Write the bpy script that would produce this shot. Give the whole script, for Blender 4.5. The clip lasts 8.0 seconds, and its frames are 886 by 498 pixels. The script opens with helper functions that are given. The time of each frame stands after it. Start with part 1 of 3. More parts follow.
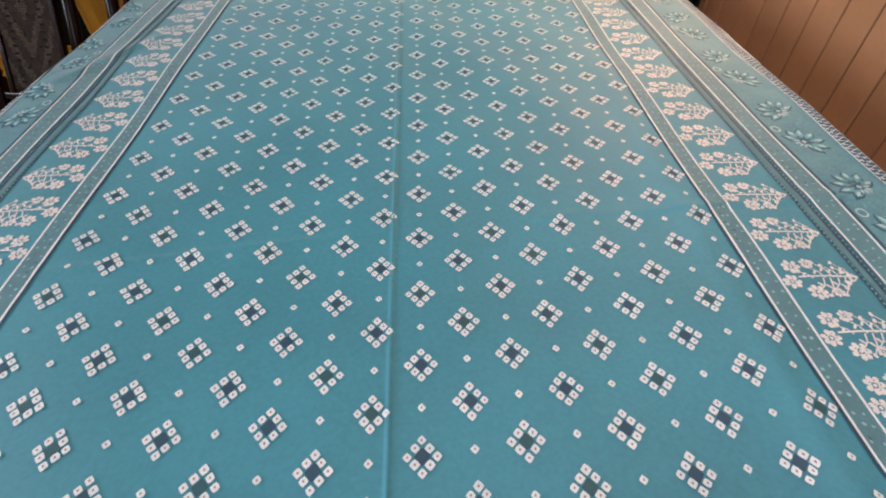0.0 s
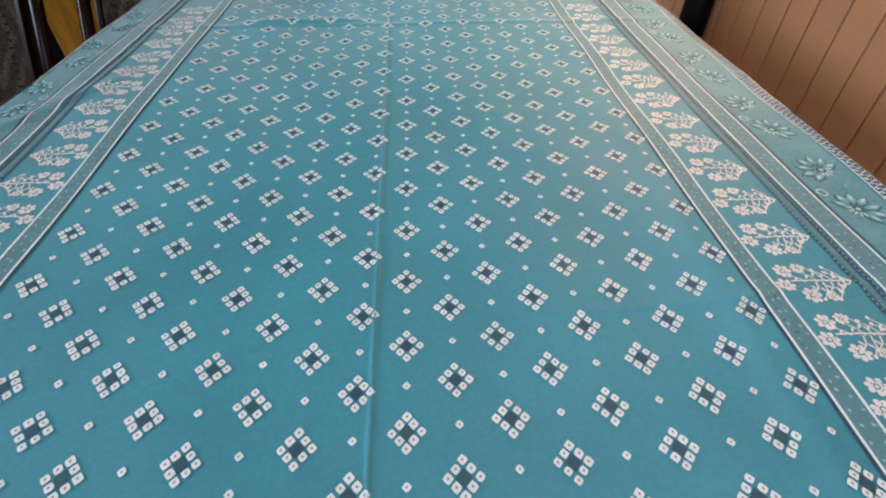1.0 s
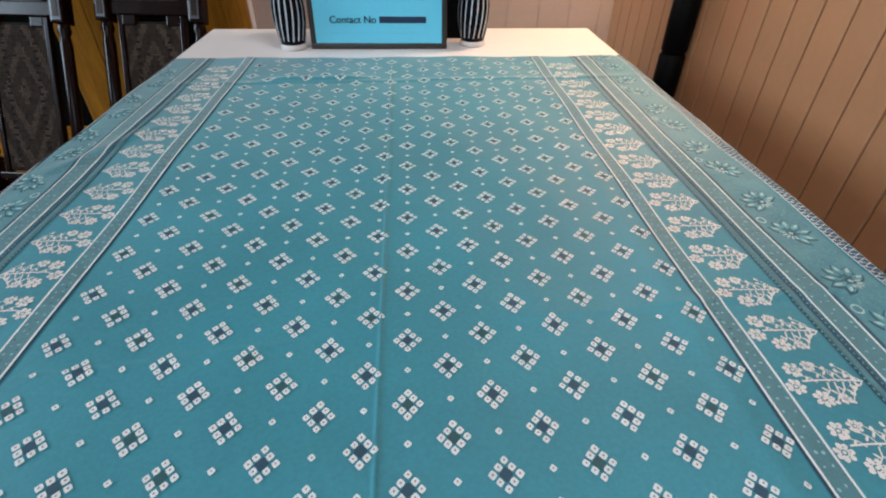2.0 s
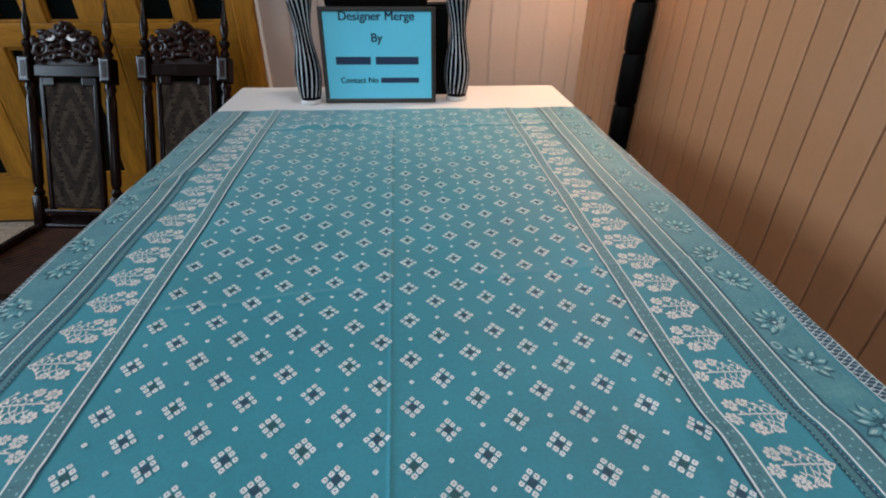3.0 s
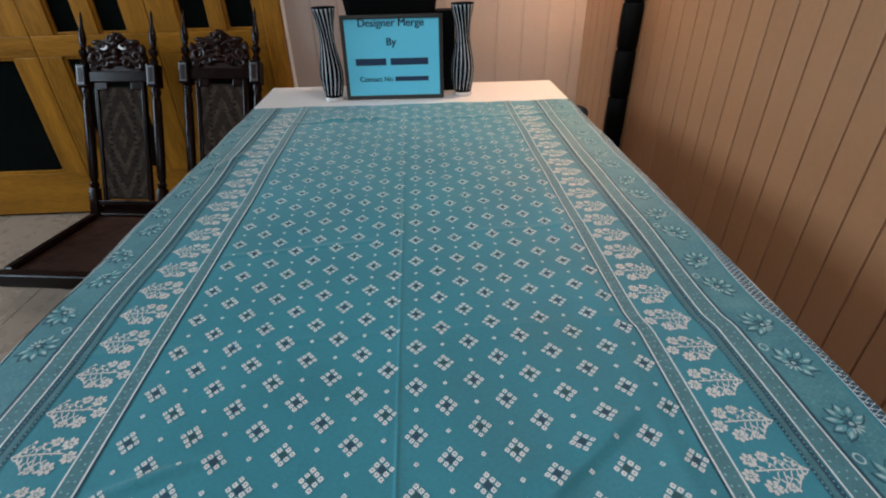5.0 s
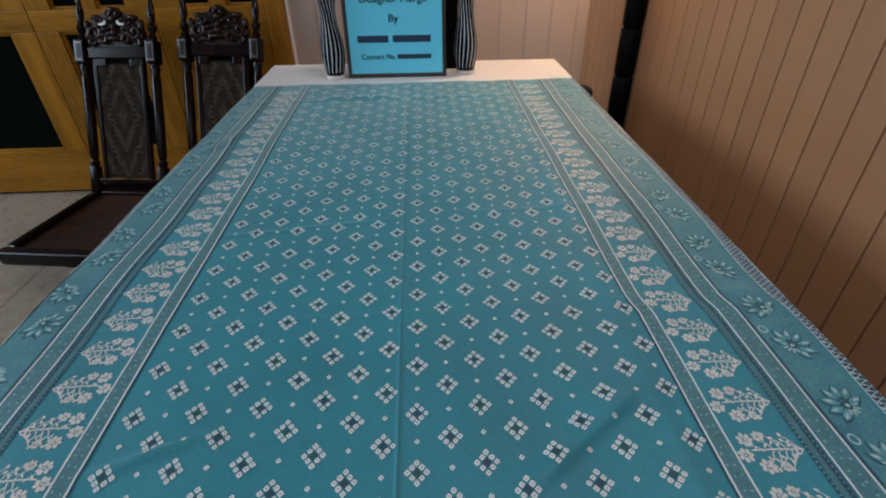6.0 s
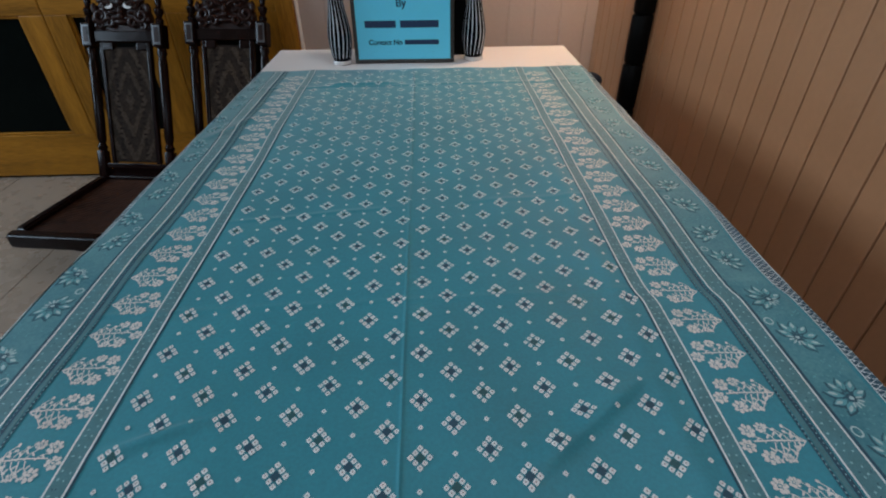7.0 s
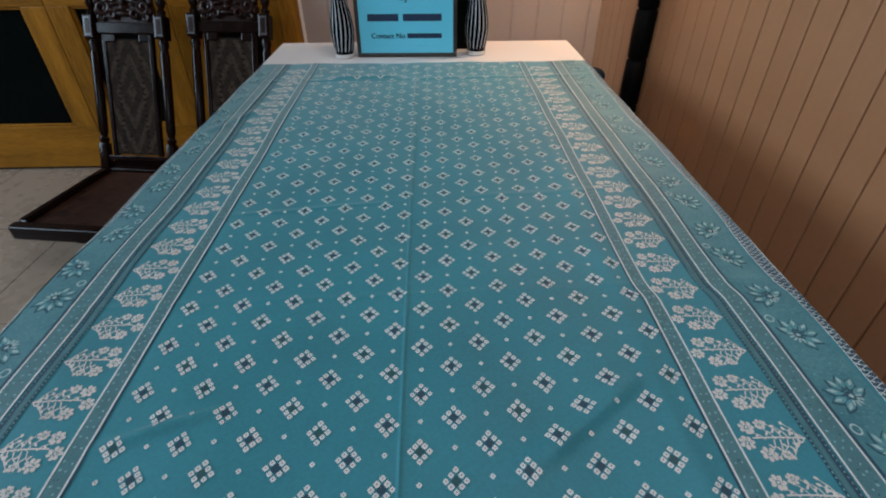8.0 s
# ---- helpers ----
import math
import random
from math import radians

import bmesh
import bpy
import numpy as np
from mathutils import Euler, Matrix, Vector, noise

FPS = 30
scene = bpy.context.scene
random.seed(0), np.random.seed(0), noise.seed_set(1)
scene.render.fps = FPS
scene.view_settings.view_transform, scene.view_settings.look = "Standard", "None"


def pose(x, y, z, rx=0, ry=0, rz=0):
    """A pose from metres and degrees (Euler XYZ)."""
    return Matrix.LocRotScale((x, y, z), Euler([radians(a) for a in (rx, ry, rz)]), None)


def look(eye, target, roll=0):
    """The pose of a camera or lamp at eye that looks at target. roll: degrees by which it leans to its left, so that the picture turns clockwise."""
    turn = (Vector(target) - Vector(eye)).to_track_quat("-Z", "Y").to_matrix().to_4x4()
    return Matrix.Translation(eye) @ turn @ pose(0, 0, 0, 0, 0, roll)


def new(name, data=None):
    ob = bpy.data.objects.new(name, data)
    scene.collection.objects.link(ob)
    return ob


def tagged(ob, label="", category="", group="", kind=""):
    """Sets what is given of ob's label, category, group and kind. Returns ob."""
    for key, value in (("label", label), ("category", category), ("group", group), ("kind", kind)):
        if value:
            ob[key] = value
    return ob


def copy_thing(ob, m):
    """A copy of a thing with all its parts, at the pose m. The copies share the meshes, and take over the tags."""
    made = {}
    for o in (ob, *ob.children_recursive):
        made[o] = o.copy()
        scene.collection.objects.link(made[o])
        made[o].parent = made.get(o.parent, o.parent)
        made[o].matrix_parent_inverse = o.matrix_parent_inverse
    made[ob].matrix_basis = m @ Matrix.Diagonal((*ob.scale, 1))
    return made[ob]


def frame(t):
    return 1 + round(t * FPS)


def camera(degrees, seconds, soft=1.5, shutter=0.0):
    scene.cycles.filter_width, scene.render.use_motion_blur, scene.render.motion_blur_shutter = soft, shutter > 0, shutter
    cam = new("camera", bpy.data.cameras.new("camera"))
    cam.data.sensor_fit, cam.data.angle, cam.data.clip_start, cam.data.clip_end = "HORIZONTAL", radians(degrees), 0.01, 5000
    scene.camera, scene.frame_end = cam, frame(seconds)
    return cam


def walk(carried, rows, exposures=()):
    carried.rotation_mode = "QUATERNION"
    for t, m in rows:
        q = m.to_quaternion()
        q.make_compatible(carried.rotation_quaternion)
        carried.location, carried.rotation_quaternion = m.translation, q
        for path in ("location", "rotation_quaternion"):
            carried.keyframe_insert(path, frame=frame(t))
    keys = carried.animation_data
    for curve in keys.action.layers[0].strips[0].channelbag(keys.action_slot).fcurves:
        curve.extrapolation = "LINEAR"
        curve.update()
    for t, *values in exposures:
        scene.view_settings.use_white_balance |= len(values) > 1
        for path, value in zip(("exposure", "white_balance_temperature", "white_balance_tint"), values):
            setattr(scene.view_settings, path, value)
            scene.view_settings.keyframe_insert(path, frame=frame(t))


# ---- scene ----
cam = camera(84.1, 8.0, soft=2.0)
# seconds, x, y, z, yaw, pitch, roll
ROWS = [
    (0.0, 0.0070, -1.0605, 1.0659, -2.55, -44.82, 0.11),
    (0.5, 0.0100, -1.0461, 1.0704, -2.42, -41.54, 0.15),
    (1.0, 0.0120, -0.9527, 1.0493, -3.57, -42.38, 0.63),
    (1.5, 0.0068, -0.9646, 1.0578, -4.53, -40.14, 1.00),
    (1.7, 0.0140, -0.9991, 1.0693, -3.31, -38.34, 0.43),
    (2.8, -0.0031, -1.1749, 1.1224, -5.56, -33.62, 1.23),
    (3.0, 0.0024, -1.2664, 1.1449, -4.59, -31.52, 0.44),
    (3.5, 0.0048, -1.3047, 1.1588, -4.38, -32.25, 0.33),
    (3.8, 0.0200, -1.4582, 1.1862, -2.32, -28.39, -1.08),
    (4.0, 0.0200, -1.4582, 1.1862, -2.23, -29.08, -1.20),
    (4.5, 0.0200, -1.4582, 1.1862, -2.15, -30.55, -1.32),
    (6.0, 0.0200, -1.4582, 1.1862, -1.79, -33.99, -1.13),
    (6.5, 0.0200, -1.4582, 1.1862, -1.44, -34.76, -0.98),
    (7.0, 0.0200, -1.4582, 1.1862, -0.99, -35.39, -0.93),
    (7.5, 0.0200, -1.4582, 1.1862, -0.79, -35.79, -0.83),
    (8.0, 0.0200, -1.4582, 1.1862, -0.81, -35.99, -0.60),
]
EXPOSURES = [(0.0, 0.44, 6700, 23), (1.0, 0.38, 6150, 16), (1.5, 0.36, 6150, 14), (3.0, 0.11, 5950, 10), (3.8, 0.02, 6000, 10), (4.5, -0.02, 6100, 10), (6.0, -0.29, 5950, 10), (6.5, -0.40, 5850, 9), (7.5, -0.30, 5900, 10), (8.0, -0.25, 5950, 10)]
walk(cam, [(t, pose(x, y, z, 90 + pitch, 0, yaw) @ pose(0, 0, 0, 0, 0, roll)) for t, x, y, z, yaw, pitch, roll in ROWS], EXPOSURES)

# ---- light ----
world = bpy.data.worlds.new("world")
scene.world = world
world.use_nodes = True
sky = world.node_tree.nodes.new("ShaderNodeTexSky")
sky.sky_type, sky.sun_disc = "NISHITA", False
sky.sun_elevation, sky.sun_rotation = radians(32), radians(200)
world.node_tree.links.new(sky.outputs[0], world.node_tree.nodes["Background"].inputs[0])
world.node_tree.nodes["Background"].inputs[1].default_value = 0.1


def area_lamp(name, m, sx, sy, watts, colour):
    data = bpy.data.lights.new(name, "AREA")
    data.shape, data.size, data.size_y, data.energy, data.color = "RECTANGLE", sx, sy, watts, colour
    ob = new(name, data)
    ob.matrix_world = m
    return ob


area_lamp("window_light", look((-4.54, -0.45, 2.25), (0.2, -0.5, 0.7)), 2.5, 1.5, 142, (0.74, 0.90, 1.0))
# fill from an unseen south window, added to brighten the near cloth
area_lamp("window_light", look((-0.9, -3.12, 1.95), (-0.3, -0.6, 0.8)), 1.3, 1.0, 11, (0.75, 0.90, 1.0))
# unseen overhead fill, added to lift the cloth above the door and chairs
area_lamp("ceiling_light_glow", look((0.50, -0.80, 3.13), (0.50, -0.80, 0)), 0.55, 0.55, 23, (0.88, 0.95, 1.0))
bulb = bpy.data.lights.new("bulb_light", "POINT")
bulb.energy, bulb.color, bulb.shadow_soft_size = 39, (1.0, 0.68, 0.40), 0.05
new("bulb_light", bulb).location = (0.775, 0.42, 1.545)


# ---- materials ----
def material(name, colour, rough=0.6, vary=0.15, scale=8.0, fine=120.0, bump=0.1, metal=0.0, spec=0.5, stretch=(1, 1, 1), second=None, sheen=0.0, per_object=0.0, coat=0.0, depth=0.002):
    """Base colour broken up by a broad and a fine noise, both also driving roughness and relief."""
    m = bpy.data.materials.new(name)
    m.use_nodes = True
    n, l = m.node_tree.nodes, m.node_tree.links
    b = n["Principled BSDF"]
    co = n.new("ShaderNodeTexCoord")
    mp = n.new("ShaderNodeMapping")
    mp.inputs["Scale"].default_value = stretch
    l.new(co.outputs["Object"], mp.inputs[0])
    big, small = n.new("ShaderNodeTexNoise"), n.new("ShaderNodeTexNoise")
    for t, s, d in ((big, scale, 4.0), (small, fine, 6.0)):
        t.inputs["Scale"].default_value, t.inputs["Detail"].default_value = s, d
        l.new(mp.outputs[0], t.inputs["Vector"])
    ramp = n.new("ShaderNodeMix")
    ramp.data_type = "RGBA"
    dark = tuple(c * (1 - vary) for c in colour)
    light = second or tuple(min(1, c * (1 + vary)) for c in colour)
    ramp.inputs[6].default_value, ramp.inputs[7].default_value = (*dark, 1), (*light, 1)
    add = n.new("ShaderNodeMath")
    add.operation = "MULTIPLY_ADD"
    add.inputs[1].default_value = 0.45
    half = n.new("ShaderNodeMath")
    half.operation = "MULTIPLY"
    half.inputs[1].default_value = 0.55
    l.new(big.outputs[0], half.inputs[0])
    l.new(small.outputs[0], add.inputs[0])
    l.new(half.outputs[0], add.inputs[2])
    spread = n.new("ShaderNodeMapRange")
    spread.inputs[1].default_value, spread.inputs[2].default_value = 0.33, 0.67
    l.new(add.outputs[0], spread.inputs[0])
    l.new(spread.outputs[0], ramp.inputs[0])
    out = ramp.outputs[2]
    if per_object:
        info, hsv, mr = n.new("ShaderNodeObjectInfo"), n.new("ShaderNodeHueSaturation"), n.new("ShaderNodeMapRange")
        mr.inputs[3].default_value, mr.inputs[4].default_value = 1 - per_object, 1 + per_object
        l.new(info.outputs["Random"], mr.inputs[0])
        l.new(mr.outputs[0], hsv.inputs["Value"])
        l.new(out, hsv.inputs["Color"])
        out = hsv.outputs[0]
    l.new(out, b.inputs["Base Color"])
    rr = n.new("ShaderNodeMapRange")
    rr.inputs[3].default_value, rr.inputs[4].default_value = max(0.03, rough - 0.1), min(1, rough + 0.1)
    l.new(add.outputs[0], rr.inputs[0])
    l.new(rr.outputs[0], b.inputs["Roughness"])
    b.inputs["Metallic"].default_value = metal
    b.inputs["Specular IOR Level"].default_value = spec
    b.inputs["Sheen Weight"].default_value = sheen
    b.inputs["Sheen Roughness"].default_value = 0.32
    b.inputs["Sheen Tint"].default_value = (1.0, 0.92, 0.86, 1)
    b.inputs["Coat Weight"].default_value = coat
    if bump:
        bp = n.new("ShaderNodeBump")
        bp.inputs["Strength"].default_value, bp.inputs["Distance"].default_value = bump, depth
        l.new(add.outputs[0], bp.inputs["Height"])
        l.new(bp.outputs[0], b.inputs["Normal"])
    return m


def glass(name, colour, rough=0.05):
    m = material(name, colour, rough, 0.3, 3.0, 40.0, 0.0)
    m.node_tree.nodes["Principled BSDF"].inputs["Specular IOR Level"].default_value = 0.03
    return m


M_CLOTH = material("teal_cotton", (0.028, 0.198, 0.250), 0.62, 0.16, 7.0, 260.0, 0.4, sheen=0.55, spec=0.45, depth=0.0006)
M_WHITE_PRINT = material("white_print", (0.61, 0.65, 0.65), 0.65, 0.10, 30.0, 500.0, 0.15, depth=0.0004)
M_CREAM_PRINT = material("cream_print", (0.61, 0.59, 0.56), 0.65, 0.12, 30.0, 500.0, 0.15, depth=0.0004)
M_PALE_PRINT = material("pale_teal_print", (0.20, 0.38, 0.40), 0.65, 0.16, 40.0, 500.0, 0.15, depth=0.0004)
M_DARK_PRINT = material("navy_print", (0.012, 0.055, 0.09), 0.65, 0.2, 30.0, 500.0, 0.1, depth=0.0004)
M_GREEN_PRINT = material("bottle_green_print", (0.012, 0.075, 0.085), 0.65, 0.2, 30.0, 500.0, 0.1, depth=0.0004)
M_DEEP_PRINT = material("deep_teal_print", (0.010, 0.068, 0.10), 0.65, 0.2, 30.0, 500.0, 0.1, depth=0.0004)
M_LOTUS_PRINT = material("grey_white_print", (0.33, 0.45, 0.46), 0.65, 0.25, 90.0, 500.0, 0.15, depth=0.0004)
M_SPRIG_PRINT = material("dull_teal_petal_print", (0.085, 0.250, 0.280), 0.7, 0.3, 60.0, 500.0, 0.15, depth=0.0004)
M_PANEL_PRINT = material("mottled_teal_print", (0.026, 0.164, 0.215), 0.66, 0.15, 26.0, 220.0, 0.2, second=(0.080, 0.235, 0.262), depth=0.0006, sheen=0.55, spec=0.45)
M_LACE_PRINT = material("pale_lattice_print", (0.52, 0.60, 0.61), 0.65, 0.15, 60.0, 500.0, 0.1, depth=0.0004)
M_PIP_PRINT = material("rust_pip_print", (0.24, 0.20, 0.19), 0.65, 0.2, 30.0, 500.0, 0.1, depth=0.0004)
M_BAND_PRINT = material("grey_teal_print", (0.055, 0.165, 0.190), 0.66, 0.2, 60.0, 500.0, 0.15, depth=0.0004, sheen=0.55)
M_TABLE = material("white_laminate", (0.76, 0.70, 0.66), 0.35, 0.03, 4.0, 90.0, 0.03)
M_PANEL = material("cream_wall_panel", (0.375, 0.290, 0.248), 0.42, 0.05, 2.0, 60.0, 0.06, per_object=0.03)
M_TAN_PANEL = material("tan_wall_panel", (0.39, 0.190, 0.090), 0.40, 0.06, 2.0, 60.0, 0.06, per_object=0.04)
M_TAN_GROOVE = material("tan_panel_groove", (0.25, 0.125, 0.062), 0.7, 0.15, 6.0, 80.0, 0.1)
M_PALE_GROOVE = material("pale_panel_groove", (0.33, 0.255, 0.215), 0.7, 0.1, 6.0, 80.0, 0.1)
M_OAK = material("honey_oak", (0.29, 0.120, 0.008), 0.42, 0.42, 3.0, 30.0, 0.12, stretch=(6, 6, 0.6), spec=0.2)
M_OAK_RAIL = material("honey_oak_rail", (0.29, 0.120, 0.008), 0.42, 0.42, 3.0, 30.0, 0.12, stretch=(0.6, 6, 6), spec=0.2)
M_PANE = glass("smoked_glass", (0.003, 0.0045, 0.004), 0.25)
M_DARKWOOD = material("dark_rosewood", (0.007, 0.0022, 0.0018), 0.20, 0.4, 5.0, 60.0, 0.06, stretch=(5, 5, 0.8), spec=0.16)
M_CARVED = material("carved_rosewood", (0.018, 0.006, 0.004), 0.38, 0.5, 25.0, 160.0, 0.2, spec=0.18)
M_INLAY = material("grey_inlay", (0.075, 0.075, 0.08), 0.4, 0.5, 120.0, 400.0, 0.3, metal=0.4)
M_WHITE_INLAY = material("white_inlay", (0.72, 0.70, 0.68), 0.35, 0.1, 40.0, 200.0, 0.1)
M_WEAVE = material("woven_rush", (0.030, 0.020, 0.014), 0.85, 0.5, 60.0, 500.0, 0.5, spec=0.15)
M_THREAD = material("pale_rush_thread", (0.068, 0.049, 0.034), 0.85, 0.5, 60.0, 500.0, 0.5, spec=0.15)
M_WEAVE_DARK = material("dark_woven_rush", (0.014, 0.009, 0.007), 0.85, 0.45, 60.0, 500.0, 0.5, spec=0.1)
M_SEAT = material("worn_brown_seat", (0.024, 0.0095, 0.0055), 0.7, 0.7, 30.0, 200.0, 0.6, spec=0.12, second=(0.052, 0.020, 0.010))
M_TILE = material("cream_marble", (0.26, 0.198, 0.150), 0.28, 0.12, 2.5, 18.0, 0.05, per_object=0.04)
M_GROUT = material("floor_grout", (0.215, 0.168, 0.130), 0.8, 0.1, 10.0, 100.0, 0.2)
M_PLASTER = material("tan_plaster", (0.36, 0.29, 0.22), 0.8, 0.05, 2.0, 50.0, 0.15)
M_BLACK = material("black_lacquer", (0.0018, 0.0017, 0.0017), 0.5, 0.3, 8.0, 90.0, 0.1, spec=0.08)
M_BLACK_GLASS = material("black_glazed_glass", (0.003, 0.003, 0.006), 0.2, 0.2, 8.0, 90.0, 0.0, spec=0.14)
M_WHITE_GLAZE = material("white_glaze", (0.58, 0.60, 0.64), 0.2, 0.05, 12.0, 90.0, 0.0, coat=0.15)
M_CLEAR = material("milky_glass_foot", (0.60, 0.57, 0.55), 0.12, 0.06, 12.0, 90.0, 0.0, coat=0.4)
M_SIGN_FRAME = material("dark_brown_frame", (0.020, 0.016, 0.013), 0.4, 0.35, 12.0, 120.0, 0.12, coat=0.2)
M_PAPER = material("sky_blue_paper", (0.15, 0.66, 0.88), 0.5, 0.04, 6.0, 160.0, 0.04)
M_INK = material("navy_ink", (0.008, 0.030, 0.085), 0.55, 0.1, 30.0, 160.0, 0.0)
M_INK_SOFT = material("soft_blue_ink", (0.06, 0.33, 0.50), 0.55, 0.1, 30.0, 160.0, 0.0)
M_PETAL = material("pink_silk", (0.72, 0.20, 0.28), 0.6, 0.3, 25.0, 120.0, 0.2, second=(0.85, 0.42, 0.48), sheen=0.2)
M_PETAL_PALE = material("pale_pink_silk", (0.82, 0.50, 0.54), 0.6, 0.2, 25.0, 120.0, 0.2, sheen=0.2)
M_LEAF = material("silk_leaf", (0.03, 0.07, 0.02), 0.5, 0.3, 25.0, 120.0, 0.2)
M_NAVY = material("navy_upholstery", (0.006, 0.010, 0.020), 0.7, 0.2, 30.0, 300.0, 0.3, spec=0.2)
M_SHADE = material("linen_shade", (0.70, 0.58, 0.42), 0.8, 0.08, 20.0, 300.0, 0.2)


# ---- mesh helpers ----
def link_mesh(name, verts, faces, mat, parent=None, smooth=False):
    me = bpy.data.meshes.new(name)
    me.from_pydata([tuple(v) for v in verts], [], [tuple(f) for f in faces])
    me.materials.append(mat)
    if smooth:
        me.shade_smooth()
    ob = new(name, me)
    ob.parent = parent
    return ob


def part(name, bm, mat, parent=None, label="", smooth=False):
    """Links a bmesh as one mesh object under a thing or a part."""
    bmesh.ops.recalc_face_normals(bm, faces=bm.faces)
    me = bpy.data.meshes.new(name)
    bm.to_mesh(me)
    bm.free()
    me.materials.append(mat)
    if smooth:
        me.shade_smooth()
        me.set_sharp_from_angle(angle=radians(38))
    ob = new(name, me)
    ob.parent = parent
    return tagged(ob, label)


def empty(name, m, label, category, group="", kind=""):
    ob = new(name)
    ob.matrix_world = m
    ob.empty_display_size = 0.1
    return tagged(ob, label, category, group, kind)


def box(bm, lo, hi, bevel=0.0, m=None):
    c = [(a + b) / 2 for a, b in zip(lo, hi)]
    s = [abs(b - a) for a, b in zip(lo, hi)]
    got = bmesh.ops.create_cube(bm, size=1, matrix=(m or Matrix()) @ Matrix.Translation(c) @ Matrix.Diagonal((*s, 1)))
    if bevel:
        es = {e for v in got["verts"] for e in v.link_edges}
        bmesh.ops.bevel(bm, geom=list(es), offset=bevel, segments=2, affect="EDGES", profile=0.6)
    return bm


def a_box(lo, hi, bevel=0.0, m=None):
    return box(bmesh.new(), lo, hi, bevel, m)


def lathe(bm, profile, segments=20, m=None, cap=True):
    """Turns (radius, height) pairs round the z axis."""
    m = m or Matrix()
    rings = []
    for r, z in profile:
        rings.append([bm.verts.new(m @ Vector((r * math.cos(a), r * math.sin(a), z))) for a in (2 * math.pi * k / segments for k in range(segments))])
    for a, b in zip(rings, rings[1:]):
        for k in range(segments):
            bm.faces.new((a[k], a[(k + 1) % segments], b[(k + 1) % segments], b[k]))
    if cap:
        bm.faces.new(rings[0][::-1])
        bm.faces.new(rings[-1])
    return bm


def a_lathe(profile, segments=20, m=None):
    return lathe(bmesh.new(), profile, segments, m)


def blob(bm, centre, radii, m=None, sub=2):
    bmesh.ops.create_icosphere(bm, subdivisions=sub, radius=1, matrix=(m or Matrix()) @ Matrix.Translation(centre) @ Matrix.Diagonal((*radii, 1)))
    return bm


def tube(bm, pts, radii, sides=6):
    rings = []
    for i, p in enumerate(pts):
        d = (pts[min(i + 1, len(pts) - 1)] - pts[max(i - 1, 0)]).normalized()
        a = d.orthogonal().normalized()
        b = d.cross(a)
        rings.append([bm.verts.new(p + (a * math.cos(t) + b * math.sin(t)) * radii[i]) for t in (2 * math.pi * k / sides for k in range(sides))])
    for p, q in zip(rings, rings[1:]):
        off = min(range(sides), key=lambda k: (p[0].co - q[k].co).length)
        for k in range(sides):
            bm.faces.new((p[k], p[(k + 1) % sides], q[(k + 1 + off) % sides], q[(k + off) % sides]))
    bm.faces.new(rings[0][::-1])
    bm.faces.new(rings[-1])


# ---- room ----
FLOOR_X0, FLOOR_X1, FLOOR_Y0, FLOOR_Y1, ROOM_H = -4.6, 1.25, -3.2, 0.985, 3.2
bm = a_box((FLOOR_X0 - 0.2, FLOOR_Y0 - 0.2, -0.12), (FLOOR_X1 + 0.2, FLOOR_Y1 + 0.25, -0.006))
floor = tagged(part("floor", bm, M_GROUT), "cream marble tiled floor with thin joints", "floor", kind="structure")
bm = a_box((FLOOR_X0 - 0.2, FLOOR_Y0 - 0.2, ROOM_H), (FLOOR_X1 + 0.2, FLOOR_Y1 + 0.25, ROOM_H + 0.12))
tagged(part("ceiling", bm, M_PLASTER), "plain tan plastered ceiling", "ceiling", kind="structure")


def wall_with_hole(name, lo, hi, axis, hole, label):
    """A wall box along axis (0: x, 1: y) with one opening (a0, a1, z0, z1)."""
    bm = bmesh.new()
    a0, a1, z0, z1 = hole
    for s, e, b, t in ((lo[axis], a0, lo[2], hi[2]), (a1, hi[axis], lo[2], hi[2]), (a0, a1, lo[2], z0), (a0, a1, z1, hi[2])):
        p, q = list(lo), list(hi)
        p[axis], q[axis], p[2], q[2] = s, e, b, t
        box(bm, p, q)
    return tagged(part(name, bm, M_PLASTER), label, "wall", kind="structure")


# unseen walls, tan to keep bounce low; south opening added for the fill
wall_with_hole("wall_west", (FLOOR_X0 - 0.15, FLOOR_Y0, 0), (FLOOR_X0, FLOOR_Y1, ROOM_H), 1, (-1.7, 0.8, 1.5, 3.0), "unseen plain tan plastered wall with an assumed window opening")
wall_with_hole("wall_south", (FLOOR_X0 - 0.15, FLOOR_Y0 - 0.15, 0), (FLOOR_X1 + 0.15, FLOOR_Y0, ROOM_H), 0, (-1.6, -0.2, 1.4, 2.5), "unseen plain tan plastered wall with an assumed window opening")

# back wall behind the table, clad in upright boards
GROOVE = 0.119
wall_n = tagged(part("wall_north", a_box((-0.575, 0.9885, 0), (0.86, 1.135, ROOM_H)), M_PALE_GROOVE), "cream wall of upright grooved boards", "wall", kind="structure")
board = a_box((0.0008, 0, 0), (GROOVE - 0.0016, 0.014, ROOM_H), 0.0068)
mesh_n = part("board", board, M_PANEL, wall_n)
mesh_n.location = (0.141 - 6 * GROOVE, 0.985, 0)
for k in range(1, 12):
    o = new("board", mesh_n.data)
    o.parent, o.location = wall_n, (0.141 + (k - 6) * GROOVE, 0.985, 0)

